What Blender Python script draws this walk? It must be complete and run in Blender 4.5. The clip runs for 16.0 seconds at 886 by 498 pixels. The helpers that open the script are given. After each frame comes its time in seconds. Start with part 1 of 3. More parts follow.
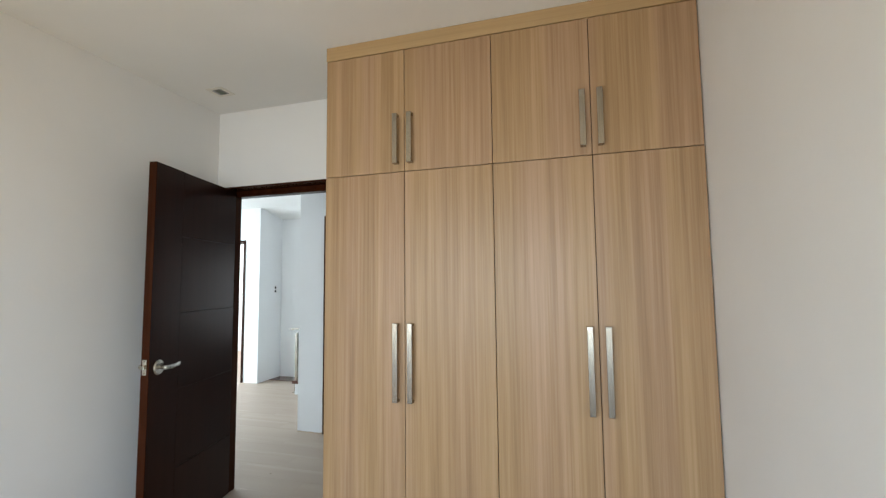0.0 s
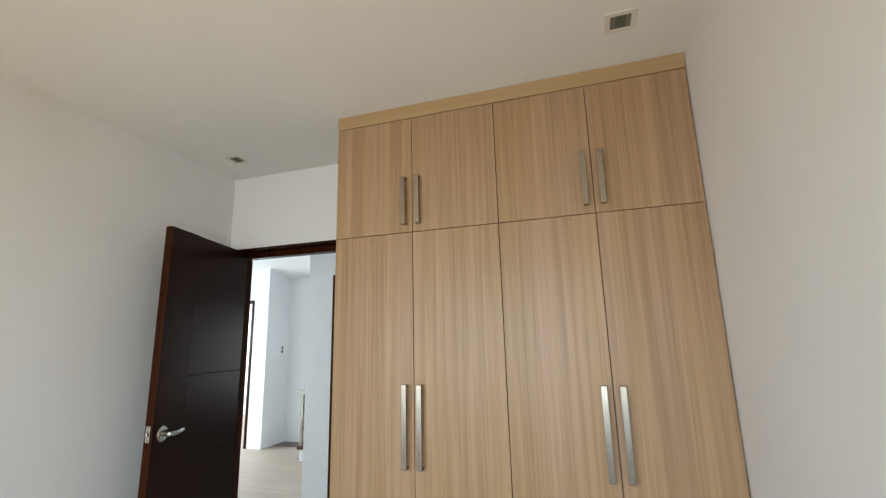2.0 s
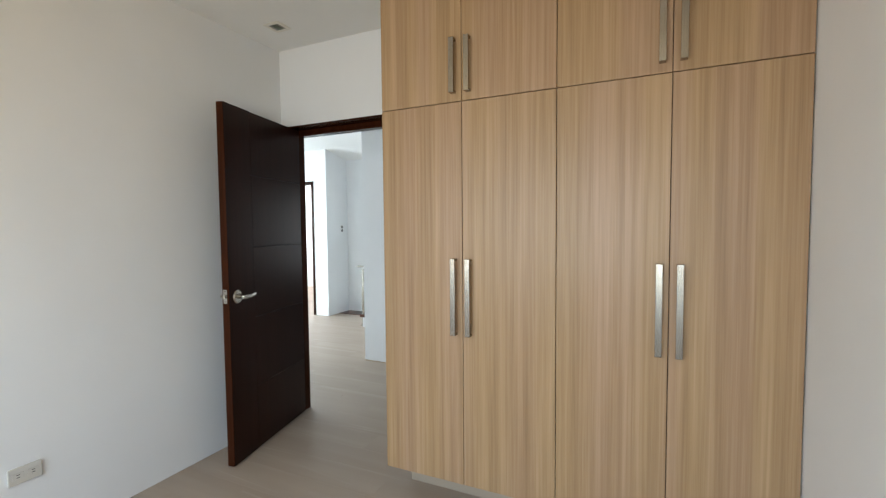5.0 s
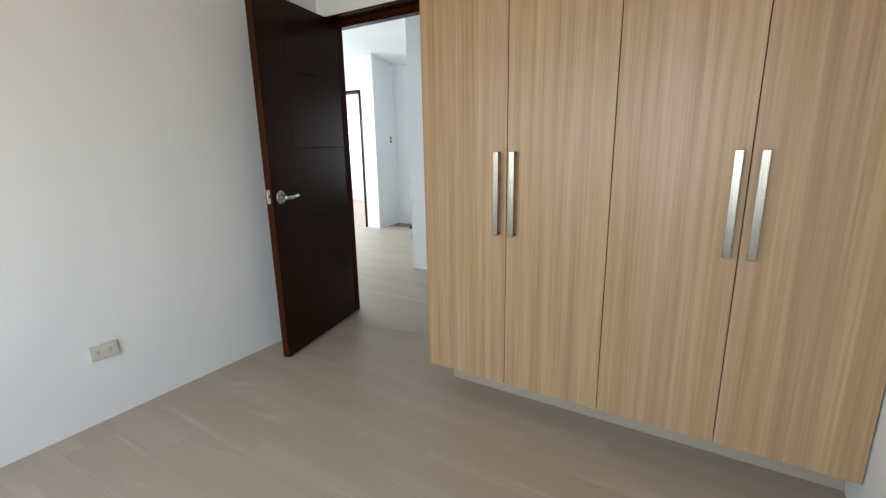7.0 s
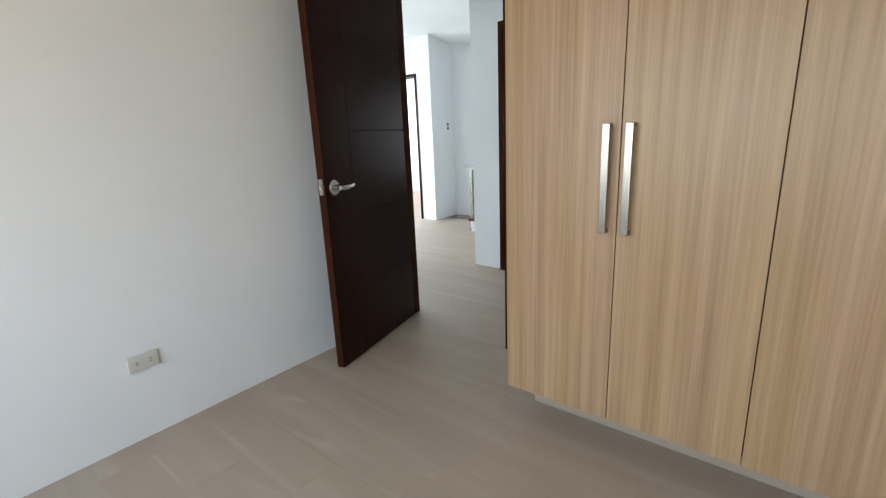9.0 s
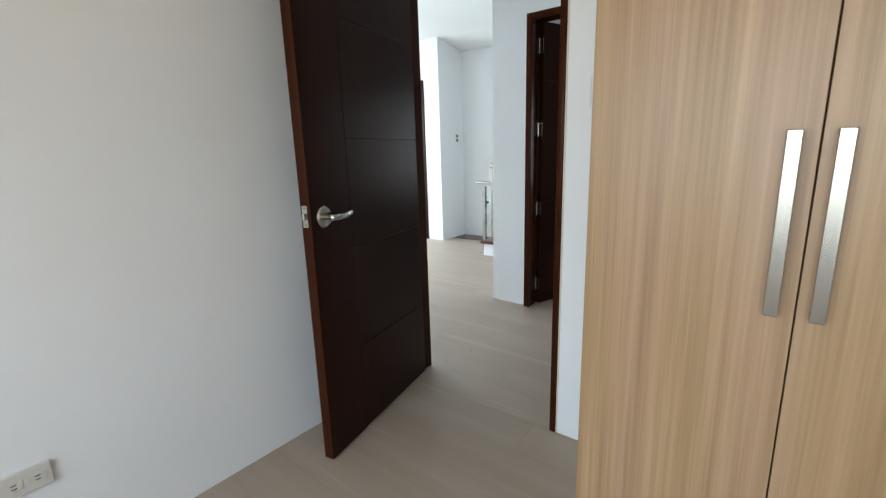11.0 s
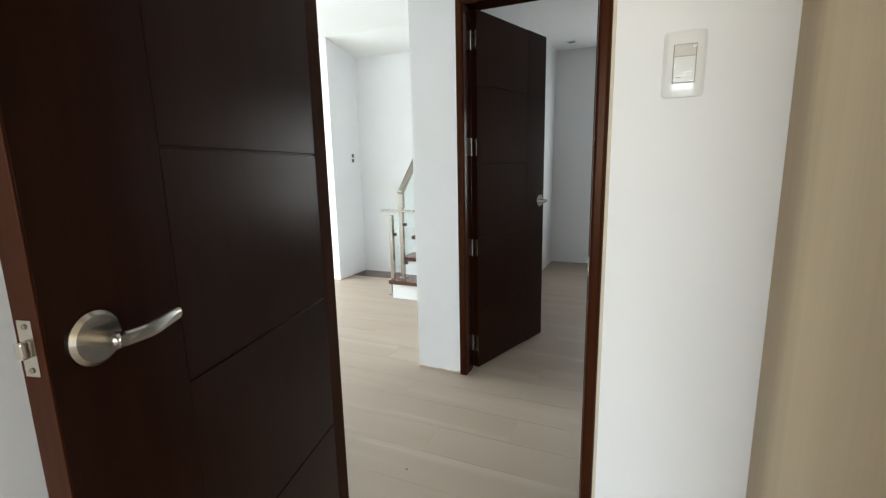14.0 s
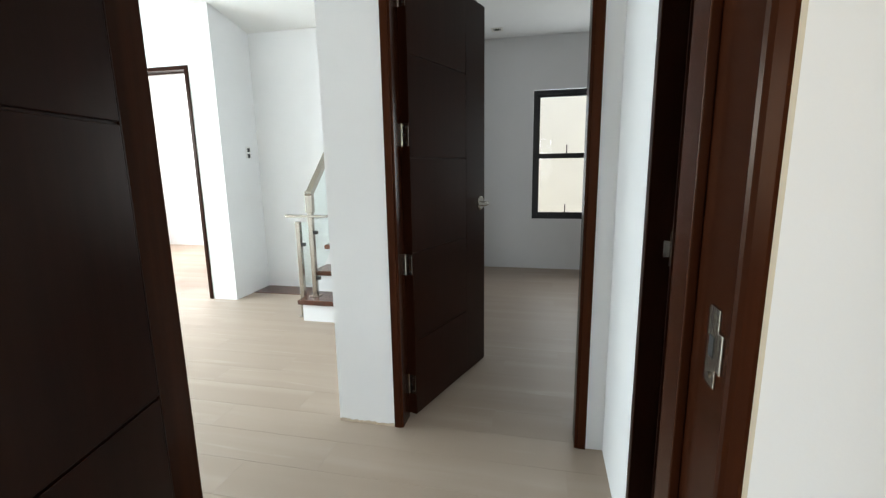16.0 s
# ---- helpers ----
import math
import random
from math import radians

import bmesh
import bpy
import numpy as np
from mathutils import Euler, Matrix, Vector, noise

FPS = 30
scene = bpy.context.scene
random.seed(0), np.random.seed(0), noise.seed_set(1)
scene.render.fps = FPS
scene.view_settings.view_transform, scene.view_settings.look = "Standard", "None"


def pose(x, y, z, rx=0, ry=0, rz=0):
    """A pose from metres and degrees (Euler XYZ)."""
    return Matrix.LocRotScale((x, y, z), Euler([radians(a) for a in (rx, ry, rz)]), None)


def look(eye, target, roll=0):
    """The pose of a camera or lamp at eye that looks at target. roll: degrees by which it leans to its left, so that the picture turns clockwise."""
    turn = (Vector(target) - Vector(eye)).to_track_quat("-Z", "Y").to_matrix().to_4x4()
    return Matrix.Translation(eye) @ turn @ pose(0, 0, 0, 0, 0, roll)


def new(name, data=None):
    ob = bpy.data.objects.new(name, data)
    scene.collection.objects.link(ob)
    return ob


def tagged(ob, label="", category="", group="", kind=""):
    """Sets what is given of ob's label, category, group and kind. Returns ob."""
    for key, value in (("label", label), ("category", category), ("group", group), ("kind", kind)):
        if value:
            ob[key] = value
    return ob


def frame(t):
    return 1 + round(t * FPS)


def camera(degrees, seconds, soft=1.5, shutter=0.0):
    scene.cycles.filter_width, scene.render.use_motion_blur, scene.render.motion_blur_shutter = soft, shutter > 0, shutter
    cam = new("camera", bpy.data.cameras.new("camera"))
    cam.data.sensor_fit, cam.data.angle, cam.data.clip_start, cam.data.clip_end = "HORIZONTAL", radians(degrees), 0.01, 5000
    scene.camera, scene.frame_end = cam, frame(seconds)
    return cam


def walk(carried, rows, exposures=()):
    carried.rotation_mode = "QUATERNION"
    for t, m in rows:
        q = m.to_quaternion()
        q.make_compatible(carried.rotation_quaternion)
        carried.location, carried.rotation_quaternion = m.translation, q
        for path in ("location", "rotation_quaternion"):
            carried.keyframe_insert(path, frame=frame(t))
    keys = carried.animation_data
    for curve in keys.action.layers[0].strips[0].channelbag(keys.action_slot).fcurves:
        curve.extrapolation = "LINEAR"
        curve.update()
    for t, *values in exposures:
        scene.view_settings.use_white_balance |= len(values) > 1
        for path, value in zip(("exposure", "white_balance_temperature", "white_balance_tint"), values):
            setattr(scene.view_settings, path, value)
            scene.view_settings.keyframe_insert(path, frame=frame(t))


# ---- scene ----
cam = camera(90.1, 16.0, soft=1.3)
PATH = [
    (0, (1.223, -1.984, 1.441), (0.651, -0.074, 1.598), -0.6),
    (0.5, (1.225, -1.993, 1.452), (0.658, -0.092, 1.709), -0.9),
    (1, (1.23, -2.004, 1.46), (0.663, -0.118, 1.812), -1.3),
    (1.5, (1.231, -2.008, 1.459), (0.661, -0.133, 1.854), -1.5),
    (2, (1.227, -2.006, 1.451), (0.638, -0.139, 1.859), -1.4),
    (2.5, (1.228, -1.999, 1.44), (0.602, -0.14, 1.832), -1.1),
    (3, (1.225, -1.985, 1.43), (0.557, -0.127, 1.749), -0.9),
    (3.5, (1.225, -1.969, 1.418), (0.514, -0.115, 1.657), -0.6),
    (4, (1.226, -1.949, 1.412), (0.463, -0.107, 1.559), -0.5),
    (4.2, (1.231, -1.949, 1.416), (0.448, -0.112, 1.515), -0.5),
    (6.3, (1.227, -1.864, 1.342), (0.296, -0.13, 0.987), -0.4),
    (6.5, (1.233, -1.852, 1.321), (0.275, -0.137, 0.943), -0.5),
    (7, (1.227, -1.8, 1.291), (0.195, -0.15, 0.832), -1.1),
    (7.5, (1.206, -1.752, 1.266), (0.101, -0.157, 0.78), -1.8),
    (8, (1.133, -1.696, 1.252), (-0.032, -0.15, 0.753), -2.3),
    (8.5, (1.039, -1.629, 1.242), (-0.166, -0.113, 0.74), -2.5),
    (9, (0.902, -1.536, 1.24), (-0.313, -0.026, 0.746), -2.5),
    (9.2, (0.852, -1.505, 1.234), (-0.364, 0.009, 0.751), -2.4),
    (11.3, (0.334, -1.041, 1.245), (-0.879, 0.491, 0.816), -1.5),
    (11.5, (0.285, -1.007, 1.248), (-0.903, 0.547, 0.83), -1.2),
    (12, (0.142, -0.906, 1.25), (-0.934, 0.734, 0.858), -0.9),
    (12.5, (0.033, -0.819, 1.251), (-0.936, 0.889, 0.868), -0.5),
    (13, (-0.068, -0.697, 1.247), (-0.951, 1.057, 0.869), -0.6),
    (13.5, (-0.153, -0.575, 1.246), (-0.992, 1.203, 0.88), -1.1),
    (14, (-0.239, -0.448, 1.242), (-1.037, 1.35, 0.884), -1.2),
    (14.5, (-0.318, -0.347, 1.232), (-1.07, 1.472, 0.879), -1.1),
    (15, (-0.403, -0.206, 1.236), (-1.057, 1.65, 0.879), -1.2),
    (15.5, (-0.461, -0.071, 1.229), (-1.005, 1.819, 0.866), -1.2),
    (16, (-0.519, 0.077, 1.219), (-0.954, 1.995, 0.854), -0.9),
]
walk(cam, [(t, look(eye, target, roll)) for t, eye, target, roll in PATH], [
    (0, 0.06, 6500, 11), (4, 0.04, 6500, 11), (7, 0.02, 6480, 11), (9, -0.01, 6400, 11), (11.5, 0.08, 6400, 11), (13, 0.23, 6800, 11), (14.5, 0.36, 6950, 12.5), (16, 0.28, 6950, 12)])

# ---- world and light ----
world = bpy.data.worlds.new("world")
scene.world = world
world.use_nodes = True
wn = world.node_tree.nodes
sky = wn.new("ShaderNodeTexSky")
sky.sky_type, sky.sun_disc = "NISHITA", False
sky.sun_elevation, sky.sun_rotation = radians(51.5), radians(121)
wn["Background"].inputs["Strength"].default_value = 0.15
world.node_tree.links.new(sky.outputs["Color"], wn["Background"].inputs["Color"])

sun = new("sun", bpy.data.lights.new("sun", "SUN"))
sun.data.energy, sun.data.angle, sun.data.color = 4.5, radians(0.6), (1.0, 0.95, 0.88)
sun.matrix_world = look((15, -9, 22), (0, 0, 0))


def window_light(name, x, y, z, rz, w, h, watts, color, tilt=0, spread=180):
    """The sky's light in a window's opening, shining along +y turned by rz."""
    lamp = new(name, bpy.data.lights.new(name, "AREA"))
    lamp.data.shape, lamp.data.size, lamp.data.size_y = "RECTANGLE", w, h
    lamp.data.energy, lamp.data.color, lamp.data.spread = watts, color, radians(spread)
    lamp.matrix_world = pose(x, y, z, 90 - tilt, 0, rz)
    return lamp


DAY = (0.93, 0.97, 1.0)
window_light("bedroom_sky_light", 0.275, -3.24, 1.385, 0, 2.5, 1.4, 47, (0.67, 0.855, 1.0), 28, 125)
window_light("bedroom_ground_light", 0.275, -3.235, 1.385, 0, 2.5, 1.4, 28, (1.0, 0.75, 0.36), -58)
window_light("room_window_light", 0.067, 5.39, 1.34, 180, 1.32, 1.36, 15, (0.78, 0.91, 1.0), -12)
window_light("landing_window_light", -5.97, 2.2, 1.5, -90, 1.9, 1.5, 235, (0.745, 0.915, 1.0), 40)
window_light("bright_room_window_light", -6.72, 5.0, 1.5, -90, 1.6, 1.5, 115, DAY)

# ---- materials ----


def material(name, color, rough=0.5, metal=0.0):
    m = bpy.data.materials.new(name)
    m.use_nodes = True
    b = m.node_tree.nodes["Principled BSDF"]
    b.inputs["Base Color"].default_value = (*color, 1)
    b.inputs["Roughness"].default_value = rough
    b.inputs["Metallic"].default_value = metal
    return m, m.node_tree.nodes, m.node_tree.links, b


def coords(n, l, scale, kind="Object"):
    tc, mp = n.new("ShaderNodeTexCoord"), n.new("ShaderNodeMapping")
    mp.inputs["Scale"].default_value = scale
    l.new(tc.outputs[kind], mp.inputs["Vector"])
    return mp.outputs["Vector"]


def noise_node(n, l, vec, scale, detail=3.0, rough=0.5):
    t = n.new("ShaderNodeTexNoise")
    t.inputs["Scale"].default_value, t.inputs["Detail"].default_value, t.inputs["Roughness"].default_value = scale, detail, rough
    l.new(vec, t.inputs["Vector"])
    return t.outputs["Fac"]


def ramp(n, l, fac, stops):
    r = n.new("ShaderNodeValToRGB")
    e = r.color_ramp.elements
    while len(e) < len(stops):
        e.new(0.5)
    for el, (p, c) in zip(e, stops):
        el.position, el.color = p, (*c, 1)
    l.new(fac, r.inputs["Fac"])
    return r.outputs["Color"]


def mix(n, l, fac, a, b, mode="MIX"):
    m = n.new("ShaderNodeMix")
    m.data_type, m.blend_type = "RGBA", mode
    for sock, v in ((0, fac), (6, a), (7, b)):
        if hasattr(v, "links"):
            l.new(v, m.inputs[sock])
        elif sock:
            m.inputs[sock].default_value = (*v, 1)
        else:
            m.inputs[sock].default_value = v
    return m.outputs[2]


def bump(n, l, b, height, strength, distance=0.01):
    k = n.new("ShaderNodeBump")
    k.inputs["Strength"].default_value, k.inputs["Distance"].default_value = strength, distance
    l.new(height, k.inputs["Height"])
    l.new(k.outputs["Normal"], b.inputs["Normal"])


def paint(name, color, rough=0.6):
    m, n, l, b = material(name, color, rough)
    v = coords(n, l, (1, 1, 1))
    big = noise_node(n, l, v, 1.3, 4)
    lo = tuple(c * 0.94 for c in color)
    l.new(ramp(n, l, big, [(0.3, lo), (0.7, color)]), b.inputs["Base Color"])
    roll = noise_node(n, l, v, 9, 6, 0.6)
    bump(n, l, b, roll, 0.12, 0.012)
    return m


def streaked(name, dark, mid, light, rough, scale, band=0.42, drift=None, gloss=0.5, tint=(1, 1, 1), relief=0.08):
    """Laminate or wood with long fine streaks along one axis; drift: a second tone towards which single pieces lean."""
    m, n, l, b = material(name, mid, rough)
    b.inputs["Specular IOR Level"].default_value = gloss
    b.inputs["Specular Tint"].default_value = (*tint, 1)
    info, add = n.new("ShaderNodeObjectInfo"), n.new("ShaderNodeVectorMath")
    add.operation = "MULTIPLY_ADD"
    l.new(info.outputs["Random"], add.inputs[0])
    add.inputs[1].default_value = (37, 23, 11)
    l.new(coords(n, l, scale), add.inputs[2])
    v = add.outputs[0]
    fine = noise_node(n, l, v, 1.0, 6, 0.65)
    wide = noise_node(n, l, v, 0.3, 4, 0.55)
    c = ramp(n, l, fine, [(0.28, dark), (0.5, mid), (0.75, light)])
    c2 = ramp(n, l, wide, [(0.36, dark), (0.5, mid), (0.64, light)])
    c = mix(n, l, band, c, c2)
    if drift:
        slow = noise_node(n, l, v, 0.07, 2, 0.4)
        c = mix(n, l, ramp(n, l, slow, [(0.42, (0, 0, 0)), (0.6, (0.75,) * 3)]), c, drift, "MULTIPLY")
    l.new(c, b.inputs["Base Color"])
    if relief:
        bump(n, l, b, fine, relief, 0.002)
    return m, n, l, b


WALL = paint("white_wall_paint", (0.79, 0.788, 0.79))
CEIL = paint("white_ceiling_paint", (0.82, 0.81, 0.79), 0.75)
OAK = ((0.258, 0.154, 0.073), (0.356, 0.223, 0.114), (0.467, 0.309, 0.176))
PALE_OAK = ((0.37, 0.242, 0.118), (0.42, 0.282, 0.143), (0.46, 0.317, 0.168))
LAMINATE, *_ = streaked("light_oak_laminate", *OAK, 0.4, (100, 100, 1.5), 0.42, (0.985, 0.97, 1.12), 0.42)
LAMINATE_H, *_ = streaked("light_oak_laminate_across", *PALE_OAK, 0.4, (1.3, 110, 110), 0.3, None, 0.42)
# plain beige side panel; its tone is lightened for the west wall's bounce
PANEL, *_ = streaked("lightened_laminate_side", (0.40, 0.29, 0.16), (0.44, 0.325, 0.185), (0.475, 0.355, 0.21), 0.4, (60, 60, 0.9), 0.5, None, 0.42)
# dark brown as shade in the wardrobe's door gaps; the floor chip shares it
EDGE, *_ = material("gap_shade_and_chip", (0.10, 0.05, 0.021), 0.7)
DARKWOOD, *_ = streaked("dark_stained_wood", (0.0128, 0.0034, 0.0016), (0.0180, 0.0050, 0.0024), (0.0235, 0.0071, 0.0036), 0.29, (40, 40, 1.2), gloss=0.115, tint=(1.0, 0.78, 0.66))
REDWOOD, *_ = streaked("red_brown_stained_wood", (0.021, 0.0054, 0.0022), (0.036, 0.0098, 0.004), (0.052, 0.0153, 0.0065), 0.24, (40, 40, 1.2), gloss=0.1, tint=(1.0, 0.66, 0.48))
TREADWOOD, *_ = streaked("varnished_tread_wood", (0.06, 0.022, 0.014), (0.10, 0.036, 0.022), (0.14, 0.055, 0.032), 0.25, (2, 40, 40))
STEEL, *_ = streaked("brushed_steel", (0.29, 0.262, 0.228), (0.35, 0.317, 0.277), (0.41, 0.376, 0.332), 0.27, (200, 200, 4), relief=0)
STEEL.node_tree.nodes["Principled BSDF"].inputs["Metallic"].default_value = 1.0
NICKEL, *_ = material("satin_nickel", (0.55, 0.52, 0.46), 0.24, 1.0)
PLATE, *_ = material("grey_white_plastic", (0.56, 0.53, 0.48), 0.35)
SWPLATE, *_ = material("off_white_plastic", (0.70, 0.665, 0.60), 0.3)
GLOSSPLATE, *_ = material("glossy_white_plastic", (0.80, 0.80, 0.79), 0.12)
SLOTGREY, *_ = material("grey_plastic_joint", (0.30, 0.29, 0.27), 0.5)
WHITEPLATE, *_ = material("white_plastic", (0.80, 0.79, 0.76), 0.25)
SLOT, *_ = material("dark_socket_slot", (0.02, 0.02, 0.02), 0.6)
BLACKALU, *_ = material("black_aluminium", (0.007, 0.007, 0.009), 0.45)
KICK = paint("beige_toe_kick", (0.34, 0.277, 0.215), 0.5)
CREAM = paint("cream_render", (0.86, 0.84, 0.77), 0.8)
GROUND = paint("dry_ground", (0.22, 0.21, 0.17), 0.9)
GROUT, *_ = material("tile_grout", (0.33, 0.26, 0.203), 0.6)
FILLER = paint("beige_filler", (0.62, 0.54, 0.42), 0.6)
REFLECT, *_ = material("grey_lamp_reflector", (0.16, 0.16, 0.145), 0.35)
LAMPGLASS, *_ = material("lamp_glass", (0.10, 0.12, 0.09), 0.15)


def plank_material():
    m, n, l, b = material("wood_look_floor_tile", (0.33, 0.26, 0.2), 0.34)
    v = coords(n, l, (1.2, 15, 1), "Object")
    info, add = n.new("ShaderNodeObjectInfo"), n.new("ShaderNodeVectorMath")
    geo = n.new("ShaderNodeNewGeometry")
    both = n.new("ShaderNodeMath")
    l.new(info.outputs["Random"], both.inputs[0])
    l.new(geo.outputs["Random Per Island"], both.inputs[1])
    add.operation = "MULTIPLY_ADD"
    l.new(both.outputs[0], add.inputs[0])
    add.inputs[1].default_value = (31, 17, 5)
    l.new(v, add.inputs[2])
    fine = noise_node(n, l, add.outputs[0], 0.8, 4, 0.55)
    soft = noise_node(n, l, add.outputs[0], 0.22, 2, 0.5)
    c = ramp(n, l, fine, [(0.3, (0.325, 0.252, 0.197)), (0.6, (0.341, 0.267, 0.209)), (0.8, (0.361, 0.285, 0.225))])
    c2 = ramp(n, l, soft, [(0.34, (0.314, 0.243, 0.19)), (0.68, (0.366, 0.289, 0.229))])
    wisp = noise_node(n, l, add.outputs[0], 0.45, 3, 0.5)
    c3 = mix(n, l, 0.5, c, c2)
    c3 = mix(n, l, ramp(n, l, wisp, [(0.53, (0, 0, 0)), (0.72, (0.25,) * 3)]), c3, (0.47, 0.395, 0.335))
    # thin pale veins along the board, fading in and out
    vein = ramp(n, l, noise_node(n, l, add.outputs[0], 0.3, 1, 0.4), [(0.470, (0, 0, 0)), (0.487, (1, 1, 1)), (0.500, (0, 0, 0))])
    fade = ramp(n, l, noise_node(n, l, coords(n, l, (2.2, 5, 1)), 1.0, 2), [(0.5, (0, 0, 0)), (0.7, (0.38,) * 3)])
    l.new(mix(n, l, mix(n, l, 1.0, vein, fade, "MULTIPLY"), c3, (0.50, 0.43, 0.37)), b.inputs["Base Color"])
    l.new(ramp(n, l, soft, [(0.3, (0.52,) * 3), (0.7, (0.44,) * 3)]), b.inputs["Roughness"])
    bump(n, l, b, fine, 0.03, 0.002)
    return m


PLANK = plank_material()


def glass_material(name, tint, gloss):
    m = bpy.data.materials.new(name)
    m.use_nodes = True
    n, l = m.node_tree.nodes, m.node_tree.links
    n.remove(n["Principled BSDF"])
    a, g, x = n.new("ShaderNodeBsdfTransparent"), n.new("ShaderNodeBsdfGlossy"), n.new("ShaderNodeMixShader")
    a.inputs["Color"].default_value = (*tint, 1)
    g.inputs["Roughness"].default_value = 0.02
    x.inputs["Fac"].default_value = gloss
    l.new(a.outputs["BSDF"], x.inputs[1])
    l.new(g.outputs["BSDF"], x.inputs[2])
    l.new(x.outputs["Shader"], n["Material Output"].inputs["Surface"])
    return m


GLASS = glass_material("clear_glass", (0.97, 0.99, 0.98), 0.007)
FILM = glass_material("clear_plastic_film", (0.98, 0.98, 0.97), 0.025)
STAIRGLASS = glass_material("greenish_glass", (0.945, 0.985, 0.98), 0.07)


# ---- mesh helpers ----


def box(bm, x0, x1, y0, y1, z0, z1, bevel=0.0, seg=2):
    c = bmesh.ops.create_cube(bm, size=1)["verts"]
    bmesh.ops.scale(bm, vec=(x1 - x0, y1 - y0, z1 - z0), verts=c)
    bmesh.ops.translate(bm, vec=((x0 + x1) / 2, (y0 + y1) / 2, (z0 + z1) / 2), verts=c)
    if bevel:
        edges = list({e for v in c for e in v.link_edges})
        bmesh.ops.bevel(bm, geom=edges, offset=bevel, segments=seg, profile=0.5, affect="EDGES")
    return bm


def boxes(*spans, bevel=0.0):
    bm = bmesh.new()
    for s in spans:
        box(bm, *s, bevel=bevel)
    return bm


def tube(bm, a, b, r, seg=20, r2=None, cap=True):
    a, b = Vector(a), Vector(b)
    d = b - a
    m = Matrix.Translation((a + b) / 2) @ d.to_track_quat("Z", "Y").to_matrix().to_4x4()
    bmesh.ops.create_cone(bm, cap_ends=cap, segments=seg, radius1=r, radius2=r if r2 is None else r2, depth=d.length, matrix=m)
    return bm


def sweep(points, sections):
    """A loft through rings: points are centres, sections are (half width, half height) across local axes u, v given per ring."""
    bm = bmesh.new()
    rings = []
    for p, (u, v) in zip(points, sections):
        ring = []
        for k in range(12):
            a = 2 * math.pi * k / 12
            ring.append(bm.verts.new(Vector(p) + Vector(u) * math.cos(a) + Vector(v) * math.sin(a)))
        rings.append(ring)
    for r0, r1 in zip(rings, rings[1:]):
        for k in range(12):
            bm.faces.new((r0[k], r0[(k + 1) % 12], r1[(k + 1) % 12], r1[k]))
    bm.faces.new(rings[0][::-1])
    bm.faces.new(rings[-1])
    bmesh.ops.recalc_face_normals(bm, faces=bm.faces)
    return bm


def mesh_of(name, bm, mat, smooth=False):
    me = bpy.data.meshes.new(name)
    bm.to_mesh(me)
    bm.free()
    me.materials.append(mat)
    if smooth:
        for p in me.polygons:
            p.use_smooth = True
        me.set_sharp_from_angle(angle=radians(35))
    return me


def part(name, bm, mat, parent=None, label="", smooth=False, m=None):
    ob = new(name, mesh_of(name, bm, mat, smooth))
    if parent:
        ob.parent = parent
    if m:
        ob.matrix_local = m
    if label:
        ob["label"] = label
    return ob


def thing(name, m, label, category, group=""):
    ob = new(name)
    ob.matrix_world = m
    return tagged(ob, label, category, group)


def structure(name, bm, mat, label, category):
    return tagged(part(name, bm, mat), label, category, kind="structure")


# ---- plan ----
XW, XE = -1.222, 1.744          # bedroom side walls
YS, YN = -3.25, 0.555           # bedroom window wall and door wall
H = 2.687                       # ceiling
HALL_S, HALL_N = 0.712, 1.908   # passage faces
D1L, D1R = -1.178, -0.332       # bedroom door, clear opening
D2L, D2R = -1.147, -0.347       # second bedroom door, clear opening
DH = 2.100                      # clear height of doors
FW = 0.035                      # frame face width
XHE = -0.241                    # passage end wall
PIER = -1.466                   # free end of the passage wall
R2S, R2N = 2.058, 5.400         # second bedroom
R2W = -1.262
STW, STN = -3.347, 4.141        # stair nook
Y4 = 3.616                      # wall of the bright room
D4L, D4R = -4.40, -3.640
XFAR, YFAR = -6.0, 6.28

# ---- walls, floor, ceiling ----
structure("ceiling", boxes((-6.9, XE + 0.2, YN, 6.43, H, H + 0.15), (XW - 0.15, XE + 0.2, YS - 0.15, YN, H, H + 0.15)), CEIL, "flat white painted plasterboard ceiling over all rooms", "ceiling")
H2 = 2.625                      # passage, landing and second bedroom
structure("ceiling_passage", boxes((-6.9, XE + 0.2, HALL_S + 0.001, 6.43, H2, H - 0.001)), CEIL, "flat white painted ceiling over passage and landing", "ceiling")
bm = bmesh.new()
sl = [bm.verts.new(p) for p in ((STW, Y4 + 0.02, H2), (STW, STN, H2), (STW, STN, 2.515), (PIER, Y4 + 0.02, H2), (PIER, STN, H2), (PIER, STN, 2.515))]
for f in ((0, 1, 2), (5, 4, 3), (0, 2, 5, 3), (1, 4, 5, 2), (0, 3, 4, 1)):
    bm.faces.new([sl[i] for i in f])
bmesh.ops.recalc_face_normals(bm, faces=bm.faces)
structure("ceiling_stair_slope", bm, CEIL, "sloping white plaster soffit over the stair nook", "ceiling")
floor = structure("floor", boxes((-6.9, XE + 0.2, YN, 6.43, -0.2, -0.0009), (XW - 0.15, XE + 0.2, YS - 0.15, YN, -0.2, -0.0009)), GROUT, "beige wood-look plank tile floor with thin joints", "floor")

